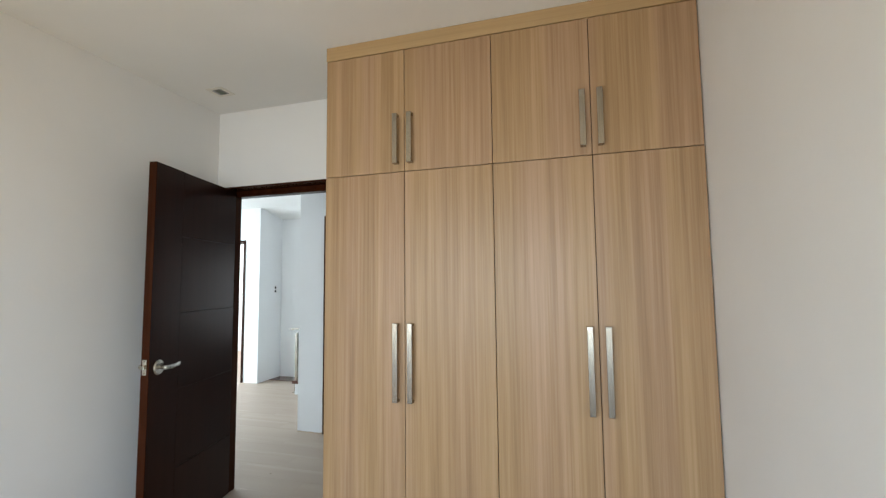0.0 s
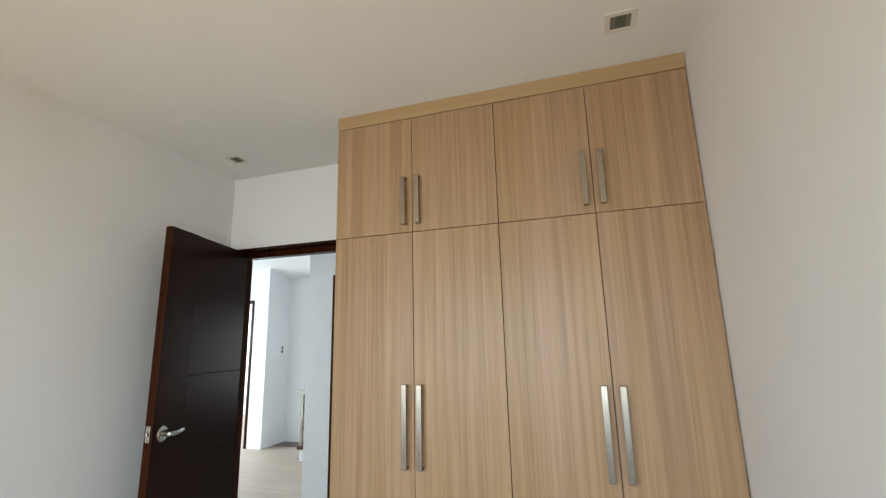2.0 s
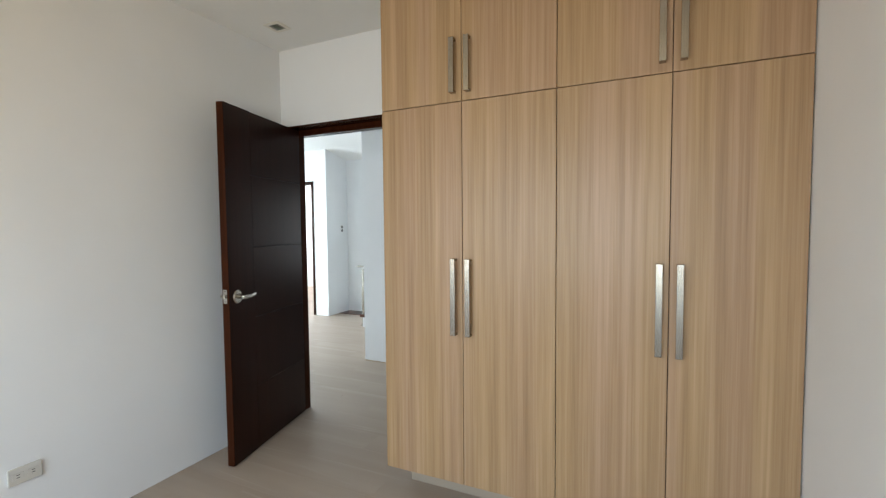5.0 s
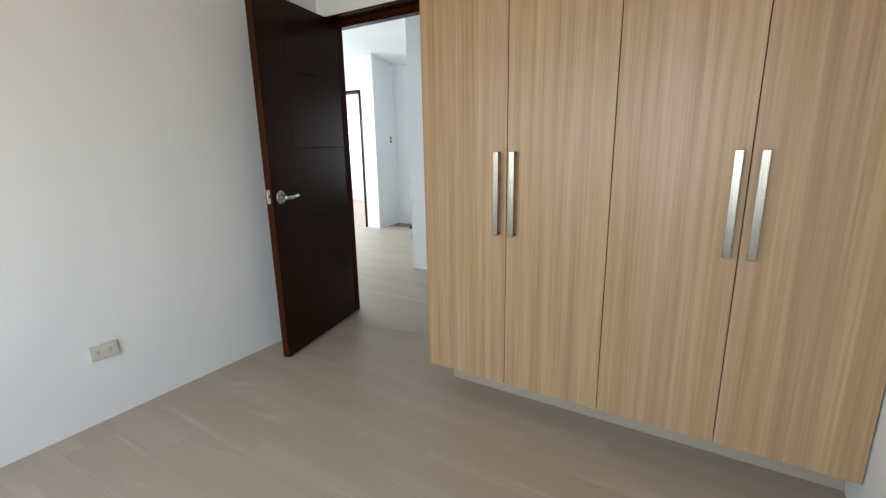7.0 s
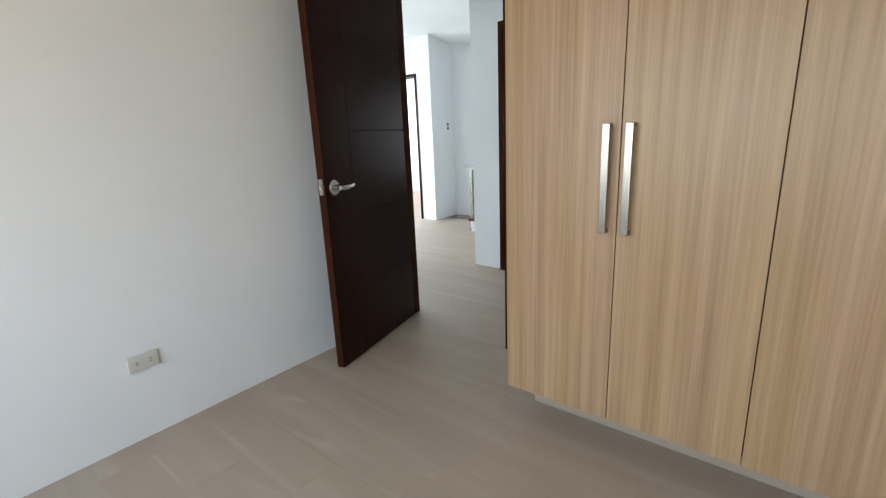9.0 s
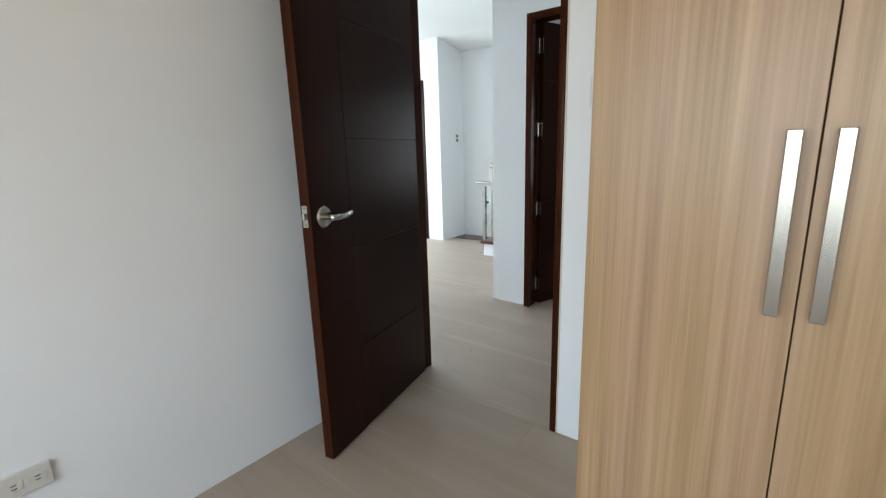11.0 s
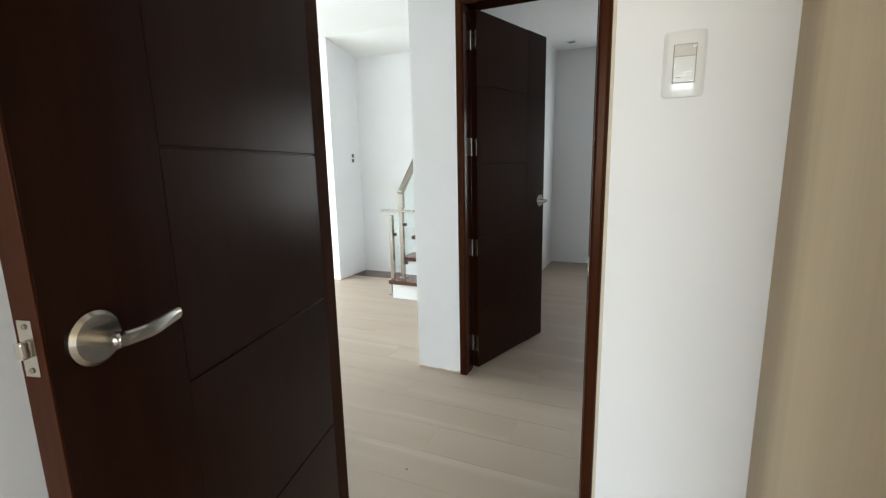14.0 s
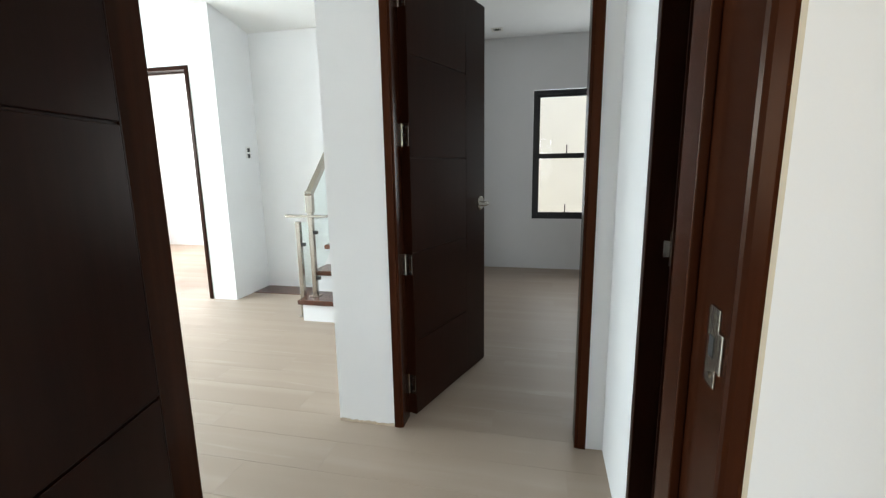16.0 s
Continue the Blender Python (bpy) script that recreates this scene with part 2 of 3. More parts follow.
structure("wall_west", boxes((XW - 0.15, XW, YS - 0.15, YN, 0, H)), WALL, "white painted bedroom wall with a power outlet", "wall")
structure("wall_east", boxes((XE, XE + 0.2, YS - 0.15, R2N, 0, H)), WALL, "white painted wall beside the wardrobe", "wall")
WX0, WX1, WZ0, WZ1 = -1.05, 1.60, 0.62, 2.15
structure("wall_south", boxes((XW, WX0, YS - 0.15, YS, 0, H), (WX1, XE, YS - 0.15, YS, 0, H), (WX0, WX1, YS - 0.15, YS, 0, WZ0), (WX0, WX1, YS - 0.15, YS, WZ1, H)), WALL, "white painted wall with a wide bedroom window", "wall")
structure("wall_north", boxes((XFAR, D1L - FW, YN, HALL_S, 0, H), (D1R + 0.027, XE, YN, HALL_S, 0, H), (D1L - FW, D1R + 0.027, YN, HALL_S, DH + FW, H)), WALL, "white painted wall around the bedroom doorway", "wall")
structure("wall_passage", boxes((PIER, D2L - FW, HALL_N, R2S, 0, H), (D2R + FW, XE, HALL_N, R2S, 0, H), (D2L - FW, D2R + FW, HALL_N, R2S, DH + FW, H)), WALL, "white painted passage wall ending in a free corner", "wall")
D3S, D3N = 0.752, 1.310
structure("wall_passage_end", boxes((XHE, XHE + 0.15, D3N + FW, HALL_N, 0, H), (XHE, XHE + 0.15, HALL_S, D3S - FW, 0, H), (XHE, XHE + 0.15, D3S - FW, D3N + FW, DH + FW, H)), WALL, "white painted end wall of the passage with a doorway", "wall")
structure("wall_stair_side", boxes((PIER, R2W, R2S, R2N, 0, H)), WALL, "white painted wall between stair and second bedroom", "wall")
W2X0, W2X1, W2Z0, W2Z1 = -0.646, 0.780, 0.596, 2.053
structure("wall_far_bedroom", boxes((PIER, W2X0, R2N, R2N + 0.15, 0, H), (W2X1, XE + 0.2, R2N, R2N + 0.15, 0, H), (W2X0, W2X1, R2N, R2N + 0.15, 0, W2Z0), (W2X0, W2X1, R2N, R2N + 0.15, W2Z1, H)), WALL, "white painted wall with a black framed window", "wall")
structure("wall_stair_back", boxes((STW - 0.15, PIER, STN, STN + 0.15, 0, H)), WALL, "white painted back wall of the stair nook", "wall")
structure("wall_stair_nook", boxes((STW - 0.15, STW, Y4 + 0.15, STN, 0, H)), WALL, "white painted side wall of the stair nook", "wall")
structure("wall_bright_room", boxes((D4R + FW, STW, Y4, Y4 + 0.15, 0, H), (-6.75, D4L - FW, Y4, Y4 + 0.15, 0, H), (D4L - FW, D4R + FW, Y4, Y4 + 0.15, DH + FW, H)), WALL, "white painted landing wall with a doorway to a bright room", "wall")
structure("wall_bright_room_back", boxes((-6.9, STW, YFAR, YFAR + 0.15, 0, H)), WALL, "sunlit white wall of the bright room", "wall")
structure("wall_bright_room_east", boxes((STW - 0.15, STW, STN + 0.15, YFAR, 0, H)), WALL, "white wall of the bright room", "wall")
structure("wall_bright_room_west", boxes((-6.9, -6.75, Y4, 4.2, 0, H), (-6.9, -6.75, 5.8, YFAR, 0, H), (-6.9, -6.75, 4.2, 5.8, 0, 0.75), (-6.9, -6.75, 4.2, 5.8, 2.25, H)), WALL, "white wall with the window of the bright room", "wall")
structure("wall_landing_west", boxes((XFAR - 0.15, XFAR, YN, 1.25, 0, H), (XFAR - 0.15, XFAR, 3.15, Y4, 0, H), (XFAR - 0.15, XFAR, 1.25, 3.15, 0, 0.75), (XFAR - 0.15, XFAR, 1.25, 3.15, 2.25, H)), WALL, "white landing wall with a wide window", "wall")
structure("ground", boxes((-400, 400, -400, 400, -3.4, -3.2)), GROUND, "dry ground around the house", "ground")
structure("neighbour_wall", boxes((-14, 14, 10.3, 10.5, -3.2, 6.5)), CREAM, "cream rendered wall of the neighbouring house", "wall")


def door_frame(name, l, r, y0, y1, stop_y, mat, label, lap=0.009, face=FW, round_=0.003, rebate=0.0):
    """A door frame across x from l to r, in a wall from y0 to y1; parts jamb, head, stop."""
    e = tagged(new(name), label, "door frame", kind="structure")
    a, b = y0 - 0.012, y1 + 0.012
    part("jamb", boxes((l - FW, l, a, b, 0, DH + FW), bevel=0.003), mat, e)
    part("jamb", boxes((r, r + face, a, b, 0, DH + FW), bevel=round_), mat, e)
    if rebate:
        part("head", boxes((l, r, a, rebate, DH + 0.029, DH + FW + 0.004), (l, r, rebate, b, DH, DH + FW), bevel=0.002), mat, e)
    else:
        part("head", boxes((l, r, a, b, DH, DH + FW), bevel=0.003), mat, e)
    s0, s1 = stop_y
    part("stop", boxes((l, l + lap, s0, s1, 0, DH), bevel=0.002), mat, e)
    part("stop", boxes((r - 0.012, r, s0, s1, 0, DH), bevel=0.002), mat, e)
    part("stop", boxes((l + lap, r - 0.012, s0, s1, DH - 0.012, DH), bevel=0.002), mat, e)
    return e


def lever(leaf, x, z, y, s):
    """A lever handle on the face y of a leaf, standing out along s (+1 or -1), pointing to the hinge."""
    bm = bmesh.new()
    tube(bm, (x, y, z), (x, y + s * 0.008, z), 0.041, 48)
    tube(bm, (x, y + s * 0.008, z), (x, y + s * 0.014, z), 0.041, 48, 0.035)
    k = part("rose", bm, NICKEL, leaf, "round satin nickel rose", True)
    bm = bmesh.new()
    tube(bm, (x, y + s * 0.013, z), (x, y + s * 0.05, z), 0.011, 20)
    part("neck", bm, NICKEL, k, "", True)
    pts, sec = [], []
    for i in range(15):
        q = i / 14
        drop = -0.003 * math.sin(math.pi * min(1.0, q * 1.2)) + 0.003 * q * q
        out = 0.050 + 0.007 * math.sin(math.pi * q * 0.9) - 0.004 * q
        half = 0.0122 - 0.0010 * q
        if i == 14:
            half *= 0.8
        pts.append((x + 0.010 - 0.126 * q, y + s * out, z + drop))
        sec.append(((0, 0.0085 - 0.004 * q, 0), (0, 0, half)))
    part("lever", sweep(pts, sec), NICKEL, k, "curved satin nickel lever", True)
    bm = bmesh.new()
    tube(bm, (x, y + s * 0.05, z), (x, y + s * 0.060, z), 0.012, 20, 0.009)
    part("button", bm, NICKEL, k, "", True)


def door(name, m, width, h, rows, label):
    """A flush leaf with its hinge edge at x = 0 and its body from y = 0 to 0.044."""
    d = tagged(new(name), label, "door", kind="structure")
    d.matrix_world = m
    w, t, z0 = width, 0.044, 0.008
    rows = [z0, *rows, h]
    part("core", boxes((0.004, w - 0.004, 0.005, t - 0.005, z0 + 0.002, h - 0.002)), DARKWOOD, d)
    part("edge_strip", boxes((w - 0.004, w, 0.0005, t - 0.0005, z0, h), bevel=0.001), REDWOOD, d, "red-brown stained door edge")
    part("edge_strip", boxes((0, 0.004, 0.0005, t - 0.0005, z0, h), bevel=0.001), DARKWOOD, d, "dark stained hinge edge")
    for y0, y1 in ((0, 0.005), (t - 0.005, t)):
        part("stile", boxes((w - 0.004 - 0.230, w - 0.004, y0, y1, z0, h), bevel=0.0005), DARKWOOD, d)
        for a, b in zip(rows, rows[1:]):
            part("panel", boxes((0.004, w - 0.2345, y0, y1, a + 0.002, b - 0.002), bevel=0.0018), DARKWOOD, d)
    lever(d, w - 0.066, 1.006, t, 1)
    lever(d, w - 0.066, 1.006, 0, -1)
    lp = part("latch_plate", boxes((w, w + 0.0015, 0.008, 0.032, 0.975, 1.055)), NICKEL, d, "satin nickel latch plate with bolt")
    part("bolt", boxes((w + 0.001, w + 0.014, 0.013, 0.027, 1.003, 1.027), bevel=0.003), NICKEL, lp)
    for z in (0.984, 1.046):
        part("screw", tube(bmesh.new(), (w + 0.001, 0.02, z), (w + 0.003, 0.02, z), 0.004, 10), STEEL, lp)
    return d


door_frame("door_frame_1", D1L, D1R, YN, HALL_S, (0.655, HALL_S + 0.008), REDWOOD, "red-brown stained wooden frame of the bedroom door", 0.022, 0.027, 0.007, 0.65)
door_frame("door_frame_2", D2L, D2R, HALL_N, R2S, (HALL_N - 0.008, 2.008), REDWOOD, "red-brown stained wooden frame of the second bedroom door")
door_frame("door_frame_4", D4L, D4R, Y4, Y4 + 0.15, (Y4 + 0.06, Y4 + 0.10), DARKWOOD, "dark stained wooden frame of the bright room door")

# beads of filler between the bedroom frame and the wall
for x_, w_ in ((D1R + 0.027, 0.007), (D1L - FW - 0.005, 0.005)):
    structure("filler_bead", boxes((x_, x_ + w_, YN - 0.003, YN + 0.002, 0, DH + FW), bevel=0.0012), FILLER, "beige filler bead beside the bedroom door frame", "trim")

# the bedroom leaf, standing open into the room
ang = math.degrees(math.atan2(-0.977, 0.220))
door("door_1", pose(-1.177, 0.629, 0, 0, 0, ang), 0.813, 2.127, (0.41, 0.85, 1.290, 1.735), "dark brown grooved wooden bedroom door standing open")
# the second bedroom leaf, open into that room
ang2 = math.degrees(math.atan2(0.951, 0.310))
leaf2 = door("door_2", pose(-1.104, 2.014, 0, 0, 0, ang2), 0.775, DH - 0.004, (0.389, 0.826, 1.262, 1.702), "dark brown grooved wooden door open into second bedroom")

# hinges of the second door, leaf plates on its edge and jamb plates on the frame
for z in (0.165, 0.77, 1.362, 1.94):
    hg = part("hinge", boxes((-0.0025, 0.0, 0.003, 0.037, z - 0.05, z + 0.05), bevel=0.0008), NICKEL, leaf2, "satin nickel butt hinge")
    bm = bmesh.new()
    tube(bm, (-0.004, 0.042, z - 0.05), (-0.004, 0.042, z + 0.05), 0.0055, 14)
    part("knuckle", bm, NICKEL, hg, "", True)
    for dz, dy in ((-0.034, 0.014), (0.0, 0.026), (0.034, 0.014)):
        part("screw", tube(bmesh.new(), (-0.0025, dy, z + dz), (-0.004, dy, z + dz), 0.0035, 10), SLOT, hg)

# frame of the side room door at the passage end
e = tagged(new("door_frame_3"), "dark stained wooden frame of the side room doorway", "door frame", kind="structure")
for ya, yb in ((D3S - FW, D3S), (D3N, D3N + FW)):
    part("jamb", boxes((XHE - 0.012, XHE + 0.162, ya, yb, 0, DH + FW), bevel=0.003), DARKWOOD, e)
part("head", boxes((XHE - 0.012, XHE + 0.162, D3S, D3N, DH, DH + FW), bevel=0.003), DARKWOOD, e)
part("stop", boxes((XHE + 0.05, XHE + 0.10, D3N - 0.012, D3N, 0, DH), bevel=0.002), DARKWOOD, e)
part("stop", boxes((XHE + 0.05, XHE + 0.10, D3S, D3S + 0.012, 0, DH), bevel=0.002), DARKWOOD, e)


def strike_plate(name, m, label):
    """A strike plate in the local xz plane, facing -y."""
    t = thing(name, m, label, "strike plate")
    part("plate", boxes((-0.014, 0.014, -0.0015, 0.0, -0.045, 0.045), bevel=0.0006), NICKEL, t)
    part("lip", boxes((-0.030, -0.014, -0.003, 0.0, -0.022, 0.022), bevel=0.001), NICKEL, t)
    part("hole", boxes((-0.006, 0.006, -0.0022, -0.0014, -0.012, 0.012)), SLOT, t)
    for z in (-0.034, 0.034):
        part("screw", tube(bmesh.new(), (0, -0.003, z), (0, -0.001, z), 0.004, 10), STEEL, t)
    return t


strike_plate("strike_plate", pose(D1R, 0.590, 1.02, 0, 0, -90) @ Matrix.Diagonal((-1, 1, 1, 1)), "worn satin nickel strike plate on the bedroom door frame")
strike_plate("strike_plate", pose(-0.180, D3N, 1.0), "satin nickel strike plate on the side room frame")

# ---- wardrobe ----
WDW = 0.436
ward = thing("wardrobe", pose(0, 0, 0), "tall light oak laminate built-in wardrobe with eight doors", "wardrobe")
ZB, ZM, ZT = 0.158, 1.991, 2.610
part("side_panel", boxes((0.0, 0.018, 0.021, YN - 0.002, ZB, H - 0.002), bevel=0.001), PANEL, ward, "plain beige laminate side panel, tone lightened for bounce light")
part("side_panel", boxes((XE - 0.020, XE - 0.002, 0.021, YN - 0.002, ZB, H - 0.002), bevel=0.001), LAMINATE, ward)
# solid body in the dark colour, so the gaps between doors look shaded
part("carcass", boxes((0.018, XE - 0.020, 0.024, YN - 0.002, ZB + 0.018, H - 0.004)), EDGE, ward, "wardrobe body, coloured dark for the shade in the door gaps")
part("bottom_panel", boxes((0.018, XE - 0.020, 0.021, YN - 0.002, ZB, ZB + 0.016)), LAMINATE_H, ward)
part("toe_kick", boxes((0.05, XE - 0.002, 0.172, YN - 0.002, 0.0, ZB - 0.001)), KICK, ward, "recessed beige toe kick")
part("cornice", boxes((0.0, XE - 0.002, -0.004, 0.020, ZT + 0.003, H - 0.001), bevel=0.0012), LAMINATE_H, ward, "light oak cornice strip with grain running across")


def bar_handle(parent, x, z0, z1, label="brushed steel bar handle"):
    """A flat steel bar with two square feet, standing out from y = 0."""
    bm = bmesh.new()
    box(bm, x - 0.0125, x + 0.0125, -0.034, -0.024, z0, z1, bevel=0.0015)
    hd = part("handle", bm, STEEL, parent, label)
    for z in (z0, z1 - 0.012):
        part("foot", boxes((x - 0.0125, x + 0.0125, -0.0245, 0.0, z, z + 0.012), bevel=0.001), STEEL, hd)


for k in range(4):
    a, b = k * WDW + 0.0016, (k + 1) * WDW - 0.0016
    if k == 3:
        b -= 0.003
    hxx = (0.396, 0.470, 1.272, 1.345)[k]
    lo = part("door", boxes((a, b, 0.0, 0.019, ZB - 0.004, ZM - 0.0017), bevel=0.0012), LAMINATE, ward)
    bar_handle(lo, hxx, 0.891, 1.257)
    up = part("door", boxes((a, b, 0.0, 0.019, ZM + 0.0017, ZT), bevel=0.0012), LAMINATE, ward)
    bar_handle(up, hxx, 2.028, 2.277)

# ---- fixtures ----


def outlet(m):
    t = thing("power_outlet", m, "grey white double power outlet low on the wall", "outlet")
    part("plate", boxes((-0.059, 0.059, -0.011, 0.0, -0.036, 0.036), bevel=0.003), PLATE, t)
    for cx in (-0.026, 0.026):
        s_ = part("socket", boxes((cx - 0.020, cx + 0.020, -0.0125, -0.010, -0.014, 0.014), bevel=0.0015), PLATE, t)
        part("slot", boxes((cx - 0.006, cx + 0.006, -0.0128, -0.0120, 0.004, 0.0068)), SLOT, s_)
        part("slot", boxes((cx - 0.006, cx + 0.006, -0.0128, -0.0120, -0.0068, -0.004)), SLOT, s_)
    return t


outlet(pose(XW, -1.0, 0.354, 0, 0, 90))


def bowed_plate(hw, hh, rim, rise):
    """A wall plate bowed outwards across its width and drooping at its ends, with rounded corners; faces -y."""
    bm = bmesh.new()
    nx, nz, rc = 14, 24, 0.005
    back, front = [], []
    for i in range(nx + 1):
        u = -1 + 2 * i / nx
        cb, cf = [], []
        for j in range(nz + 1):
            w = -1 + 2 * j / nz
            over = max(0.0, abs(w) * hh - (hh - rc)) / rc
            x = u * (hw - rc * (1 - math.sqrt(max(0.0, 1 - over * over))) * 0.8)
            z = w * (hh - 0.001 * u * u)
            cb.append(bm.verts.new((x, 0, z)))
            cf.append(bm.verts.new((x, -rim - rise * (1 - u ** 4) * (1 - 0.6 * w ** 6), z)))
        back.append(cb)
        front.append(cf)
    for i in range(nx):
        for j in range(nz):
            bm.faces.new((front[i][j], front[i + 1][j], front[i + 1][j + 1], front[i][j + 1]))
        for j in (0, nz):
            bm.faces.new((front[i][j], back[i][j], back[i + 1][j], front[i + 1][j]))
    for j in range(nz):
        for i in (0, nx):
            bm.faces.new((front[i][j], front[i][j + 1], back[i][j + 1], back[i][j]))
    bmesh.ops.recalc_face_normals(bm, faces=bm.faces)
    return bm


def light_switch(m):
    t = thing("light_switch", m, "glossy white bowed light switch under crinkled clear film", "light switch")
    part("plate", bowed_plate(0.036, 0.060, 0.004, 0.008), GLOSSPLATE, t, "glossy white bowed plate", True)
    part("surround", boxes((-0.0195, 0.0195, -0.0132, -0.006, -0.035, 0.035), bevel=0.0012), SLOTGREY, t, "grey joint round the switch modules")
    part("blank_module", boxes((-0.0182, 0.0182, -0.0145, -0.008, 0.0135, 0.0338), bevel=0.001), PLATE, t, "greyish blank module")
    rk = part("rocker", boxes((-0.0182, 0.0182, -0.004, 0.003, -0.0232, 0.0232), bevel=0.0015), GLOSSPLATE, t, "white rocker", m=pose(0, -0.0125, -0.0108, -3))
    part("mark", boxes((-0.012, -0.006, -0.0044, -0.0038, -0.016, -0.013)), SLOTGREY, rk)
    bm = bmesh.new()
    nx, nz = 12, 18
    wave = random.Random(3)
    vs = [[bm.verts.new((-0.034 + 0.068 * i / nx, -0.0195 - 0.0009 * wave.random() + 0.006 * (2 * i / nx - 1) ** 4, -0.058 + 0.116 * j / nz)) for j in range(nz + 1)] for i in range(nx + 1)]
    for i in range(nx):
        for j in range(nz):
            bm.faces.new((vs[i][j], vs[i + 1][j], vs[i + 1][j + 1], vs[i][j + 1]))
    f = part("film", bm, FILM, t, "crinkled clear protective film", True)
    f.visible_shadow = False
    return t


light_switch(pose(-0.174, YN, 1.427))


def stair_switch(m):
    t = thing("stair_switch", m, "white wall plate with two dark switch modules", "light switch")
    part("plate", boxes((-0.034, 0.034, -0.006, 0.0, -0.058, 0.058), bevel=0.002), WHITEPLATE, t)
    for z in (-0.030, 0.026):
        part("module", boxes((-0.018, 0.018, -0.0085, -0.005, z - 0.019, z + 0.019), bevel=0.001), SLOT, t)
    return t


stair_switch(pose(STW, 3.985, 1.384, 0, 0, 90))


def downlight(x, y, z, label, s=0.060):
    t = thing("downlight", pose(x, y, z), label, "downlight", "recessed ceiling lights")
    bm = bmesh.new()
    w = 0.021
    for sp in ((-s, s, -s, -s + w, -0.006, 0), (-s, s, s - w, s, -0.006, 0), (-s, -s + w, -s + w, s - w, -0.006, 0), (s - w, s, -s + w, s - w, -0.006, 0)):
        box(bm, *sp, bevel=0.001)
    part("bezel", bm, SWPLATE, t, "white square bezel")
    part("reflector", boxes((-s + w, s - w, -s + w, s - w, -0.003, -0.001)), REFLECT, t)
    part("lamp", boxes((-0.020, 0.020, -s + w + 0.003, s - w - 0.003, -0.0045, -0.003), bevel=0.0005), LAMPGLASS, t, "unlit greenish lamp")
    return t


downlight(-0.925, 0.245, H, "unlit square white downlight over the bedroom door")
downlight(1.458, -0.310, H, "unlit square white downlight before the wardrobe")
downlight(-1.03, 5.05, H2, "unlit square white downlight in the second bedroom")

# ---- windows ----


def window(name, m, w, h, rows, cols, label, handles=True):
    """A black aluminium window; local x across, y into the room, z up from the sill."""
    e = tagged(new(name), label, "window", kind="structure")
    e.matrix_world = m
    f = 0.045
    part("window_frame", boxes((0, f, -0.07, 0, 0, h), (w - f, w, -0.07, 0, 0, h), (f, w - f, -0.07, 0, 0, f), (f, w - f, -0.07, 0, h - f, h)), BLACKALU, e)
    cw, rh = (w - 2 * f) / cols, (h - 2 * f) / rows
    for i in range(cols):
        for j in range(rows):
            x0, z0 = f + i * cw, f + j * rh
            s_ = 0.028
            sa = part("sash", boxes((x0, x0 + s_, -0.055, -0.012, z0, z0 + rh), (x0 + cw - s_, x0 + cw, -0.055, -0.012, z0, z0 + rh), (x0 + s_, x0 + cw - s_, -0.055, -0.012, z0, z0 + s_), (x0 + s_, x0 + cw - s_, -0.055, -0.012, z0 + rh - s_, z0 + rh)), BLACKALU, e)
            pn = part("pane", boxes((x0 + s_, x0 + cw - s_, -0.036, -0.030, z0 + s_, z0 + rh - s_)), GLASS, sa)
            pn.visible_shadow = False
            if handles:
                part("handle", boxes((x0 + cw / 2 - 0.012, x0 + cw / 2 + 0.012, -0.012, 0.004, z0 + 0.004, z0 + 0.024), (x0 + cw / 2 - 0.006, x0 + cw / 2 + 0.006, -0.004, 0.010, z0 + 0.024, z0 + 0.125), bevel=0.001), BLACKALU, sa, "black awning window handle")
    return e


window("window_1", pose(W2X1, R2N + 0.06, W2Z0, 0, 0, 180), W2X1 - W2X0, W2Z1 - W2Z0, 2, 2, "black aluminium awning window with four clear panes")
window("window_2", pose(WX0, YS - 0.05, WZ0), WX1 - WX0, WZ1 - WZ0, 1, 3, "wide black aluminium bedroom window with three clear panes", False)
window("window_3", pose(XFAR - 0.05, 3.15, 0.75, 0, 0, -90), 1.9, 1.5, 1, 2, "black aluminium landing window with two clear panes", False)
window("window_4", pose(-6.80, 5.8, 0.75, 0, 0, -90), 1.6, 1.5, 1, 2, "black aluminium window of the bright room", False)

# ---- stair ----
stair = tagged(new("staircase"), "white staircase with varnished red-brown wooden treads", "stairs", kind="structure")
SX = -2.402
for k in range(3):
    y0, zt = 3.194 + 0.252 * k, 0.182 * (k + 1)
    y1 = y0 + 0.252 if k < 2 else STN - 0.002
    part("riser", boxes((SX, PIER - 0.002, y0, y1, 0.0, zt - 0.042)), WALL, stair, "white painted riser")
    yb = y1 if k == 2 else y1 - 0.001
    part("tread", boxes((SX - 0.030, PIER - 0.002, y0 - 0.028, yb, zt - 0.040, zt), bevel=0.006), TREADWOOD, stair, "varnished red-brown wooden tread")
structure("stair_edge_board", boxes((STW + 0.002, SX - 0.06, 3.87, STN - 0.002, -0.004, 0.005), bevel=0.002), TREADWOOD, "dark wooden board on the floor by the stair", "board")

rail = thing("stair_railing", pose(0, 0, 0), "brushed steel stair railing with clear glass panels", "railing")
PX, PY = -2.336, 3.300


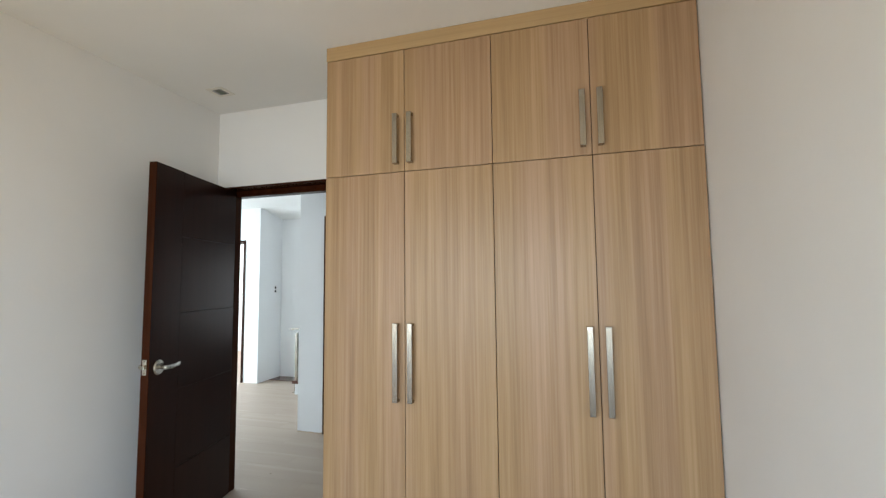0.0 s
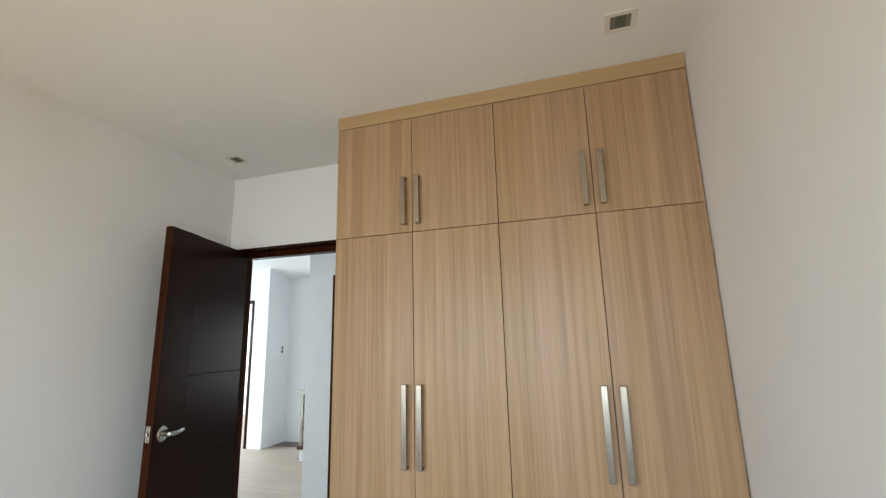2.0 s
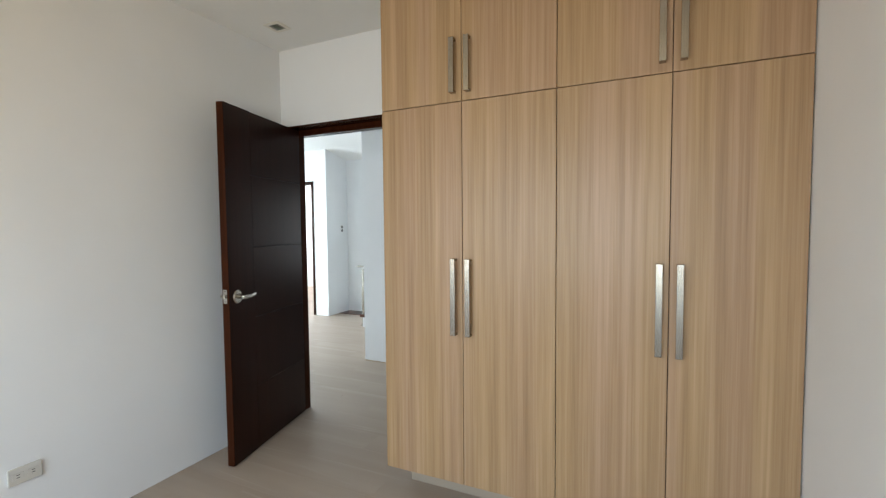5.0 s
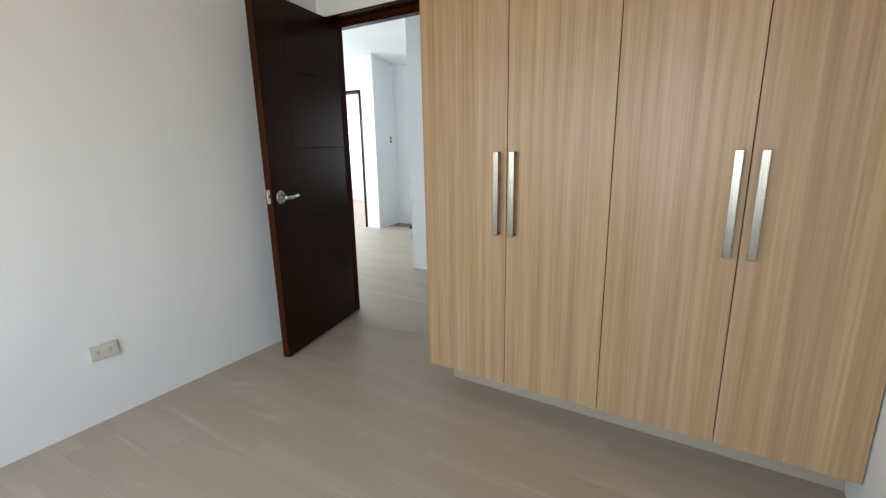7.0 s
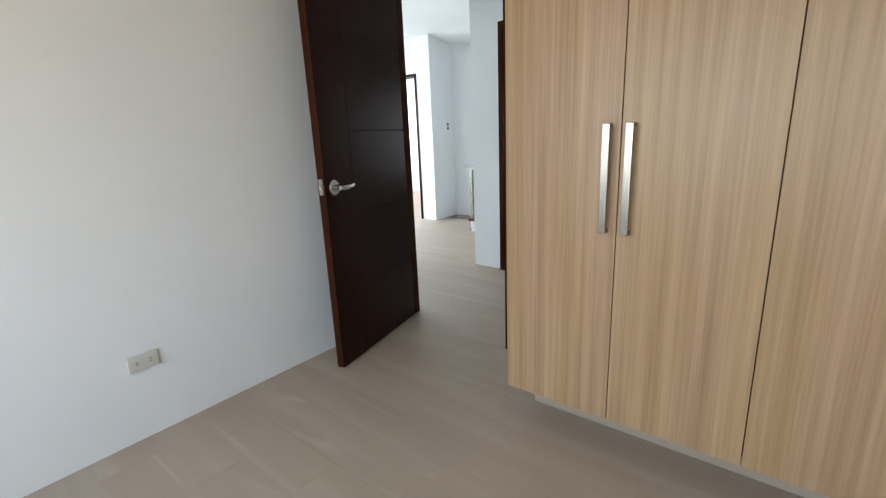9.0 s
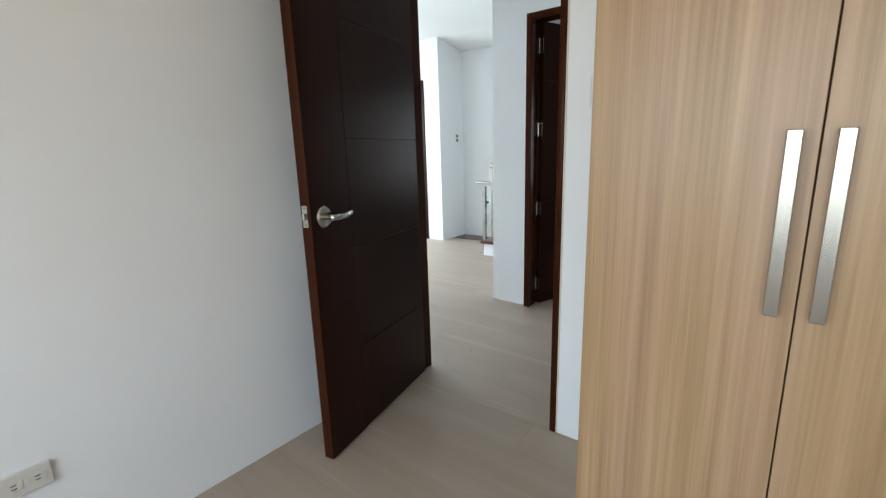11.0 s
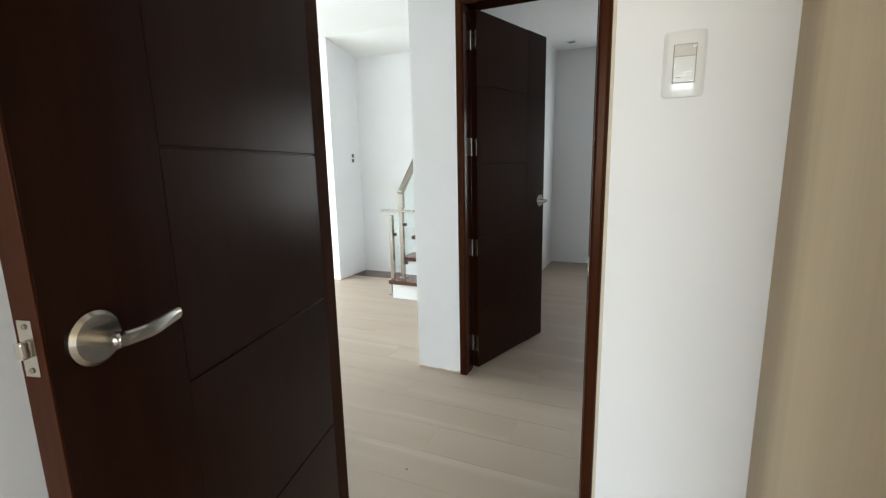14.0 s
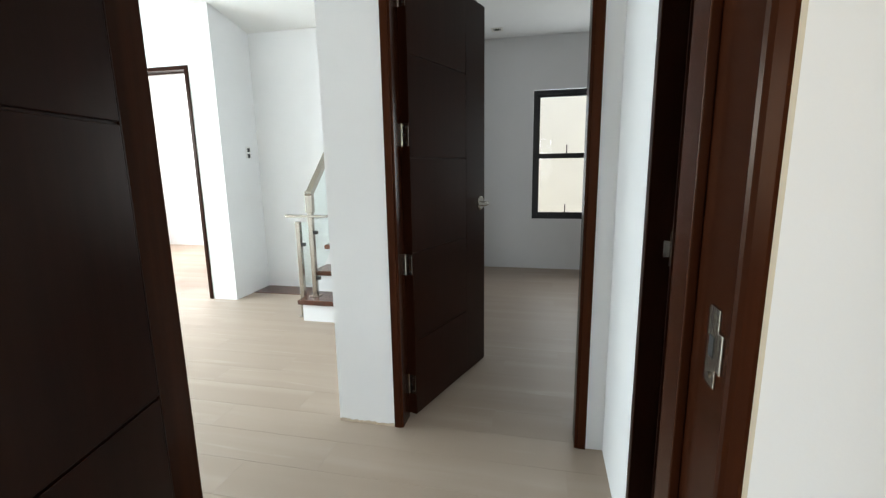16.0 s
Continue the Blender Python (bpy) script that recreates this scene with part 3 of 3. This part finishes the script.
def post(x, y, z0, z1):
    p = part("post", boxes((x - 0.019, x + 0.019, y - 0.019, y + 0.019, z0, z1), bevel=0.003), STEEL, rail)
    part("base_plate", boxes((x - 0.038, x + 0.038, y - 0.038, y + 0.038, z0, z0 + 0.008), bevel=0.002), STEEL, p)
    for z in (z0 + 0.14, z1 - 0.2):
        part("clamp", boxes((x + 0.019, x + 0.052, y - 0.012, y + 0.012, z, z + 0.028), bevel=0.003), SLOT, p, "dark glass clamp")
    return p


post(-2.452, PY, 0.0, 0.80)
post(PX, PY, 0.182, 0.90)
post(PX, PY + 0.52, 0.546, 1.38)
part("handrail", boxes((PX - 0.03, PX + 0.03, PY - 0.022, PY + 0.022, 0.875, 1.045), bevel=0.003), STEEL, rail, "steel handrail end")
bm = box(bmesh.new(), -0.025, 0.025, 0, 0.95, -0.022, 0.022, bevel=0.003)
part("handrail", bm, STEEL, rail, "sloping steel handrail", m=pose(PX, PY - 0.018, 1.006, 43, 0, 0))
part("flat_rail", boxes((-2.553, -2.19, PY - 0.025, PY + 0.025, 0.838, 0.856), bevel=0.003), STEEL, rail, "flat steel rail")
bm = bmesh.new()
gy0, gy1 = PY + 0.03, PY + 0.50
vs = [bm.verts.new(p) for p in ((PX - 0.005, gy0, 0.30), (PX - 0.005, gy1, 0.68), (PX - 0.005, gy1, 1.42), (PX - 0.005, gy0, 0.98))]
bm.faces.new(vs)
r_ = bmesh.ops.extrude_face_region(bm, geom=list(bm.faces))
bmesh.ops.translate(bm, vec=(0.01, 0, 0), verts=[v for v in r_["geom"] if isinstance(v, bmesh.types.BMVert)])
bmesh.ops.recalc_face_normals(bm, faces=bm.faces)
part("glass_panel", bm, STAIRGLASS, rail, "clear glass panel").visible_shadow = False
part("glass_panel", boxes((-2.425, -2.365, PY - 0.005, PY + 0.005, 0.27, 0.80)), STAIRGLASS, rail).visible_shadow = False

# ---- worn wall foot of the free corner ----
STAIN = paint("stained_wall_foot", (0.46, 0.36, 0.27), 0.8)
wob = random.Random(9)
bm = bmesh.new()
n_ = 22
up, dn, fr = [], [], []
for i in range(n_ + 1):
    x = PIER - 0.001 + (D2L - FW - PIER) * i / n_
    h_ = 0.006 + 0.009 * wob.random()
    up.append(bm.verts.new((x, HALL_N - 0.0004, h_)))
    fr.append(bm.verts.new((x, HALL_N - 0.0035 - 0.002 * wob.random(), h_ * 0.6)))
    dn.append(bm.verts.new((x, HALL_N - 0.004 - 0.003 * wob.random(), 0.0004)))
for i in range(n_):
    bm.faces.new((dn[i], dn[i + 1], fr[i + 1], fr[i]))
    bm.faces.new((fr[i], fr[i + 1], up[i + 1], up[i]))
structure("wall_foot", bm, STAIN, "rough stained plaster edge at the foot of the wall", "wall")

chip = box(bmesh.new(), -0.004, 0.005, -0.003, 0.003, 0, 0.0025, bevel=0.001)
tagged(part("paint_chip", chip, EDGE, m=pose(-1.072, 1.004, 0.0, 0, 0, 25)), "tiny dark chip lying on the tile floor", "chip")

# ---- floor planks ----
PW, PL, J = 0.2, 1.0, 0.0008
plank = mesh_of("plank", boxes((-PL / 2 + J / 2, PL / 2 - J / 2, -PW / 2 + J / 2, PW / 2 - J / 2, -0.008, 0.0)), PLANK)
rest = bmesh.new()
for row in range(-16, 36):
    y = -0.16 + PW * row
    shift = (0.1, 0.43, 0.77)[row % 3]
    for col in range(-7, 3):
        x = shift + col * PL
        west = -6.9 if y > YN else XW - 0.15
        x0, x1 = max(x - PL / 2, west), min(x + PL / 2, XE + 0.2)
        y0, y1 = max(y - PW / 2, YS - 0.15), min(y + PW / 2, 6.43)
        if x1 - x0 < 0.01 or y1 - y0 < 0.01:
            continue
        whole = x1 - x0 > PL - 0.001 and y1 - y0 > PW - 0.001
        if whole and x > -4.3 and -2.7 < y < 4.3:
            ob = new("plank", plank)
            ob.parent = floor
            ob.location = (x, y, 0)
        elif x > -4.3 and -2.7 < y < 4.3:
            bmp = boxes((x0 - x + J / 2, x1 - x - J / 2, y0 - y + J / 2, y1 - y - J / 2, -0.008, 0.0))
            part("plank", bmp, PLANK, floor, m=pose(x, y, 0))
        else:
            box(rest, x0 + J / 2, x1 - J / 2, y0 + J / 2, y1 - J / 2, -0.008, 0.0)
tagged(part("plank_field", rest, PLANK, floor), kind="stuff")
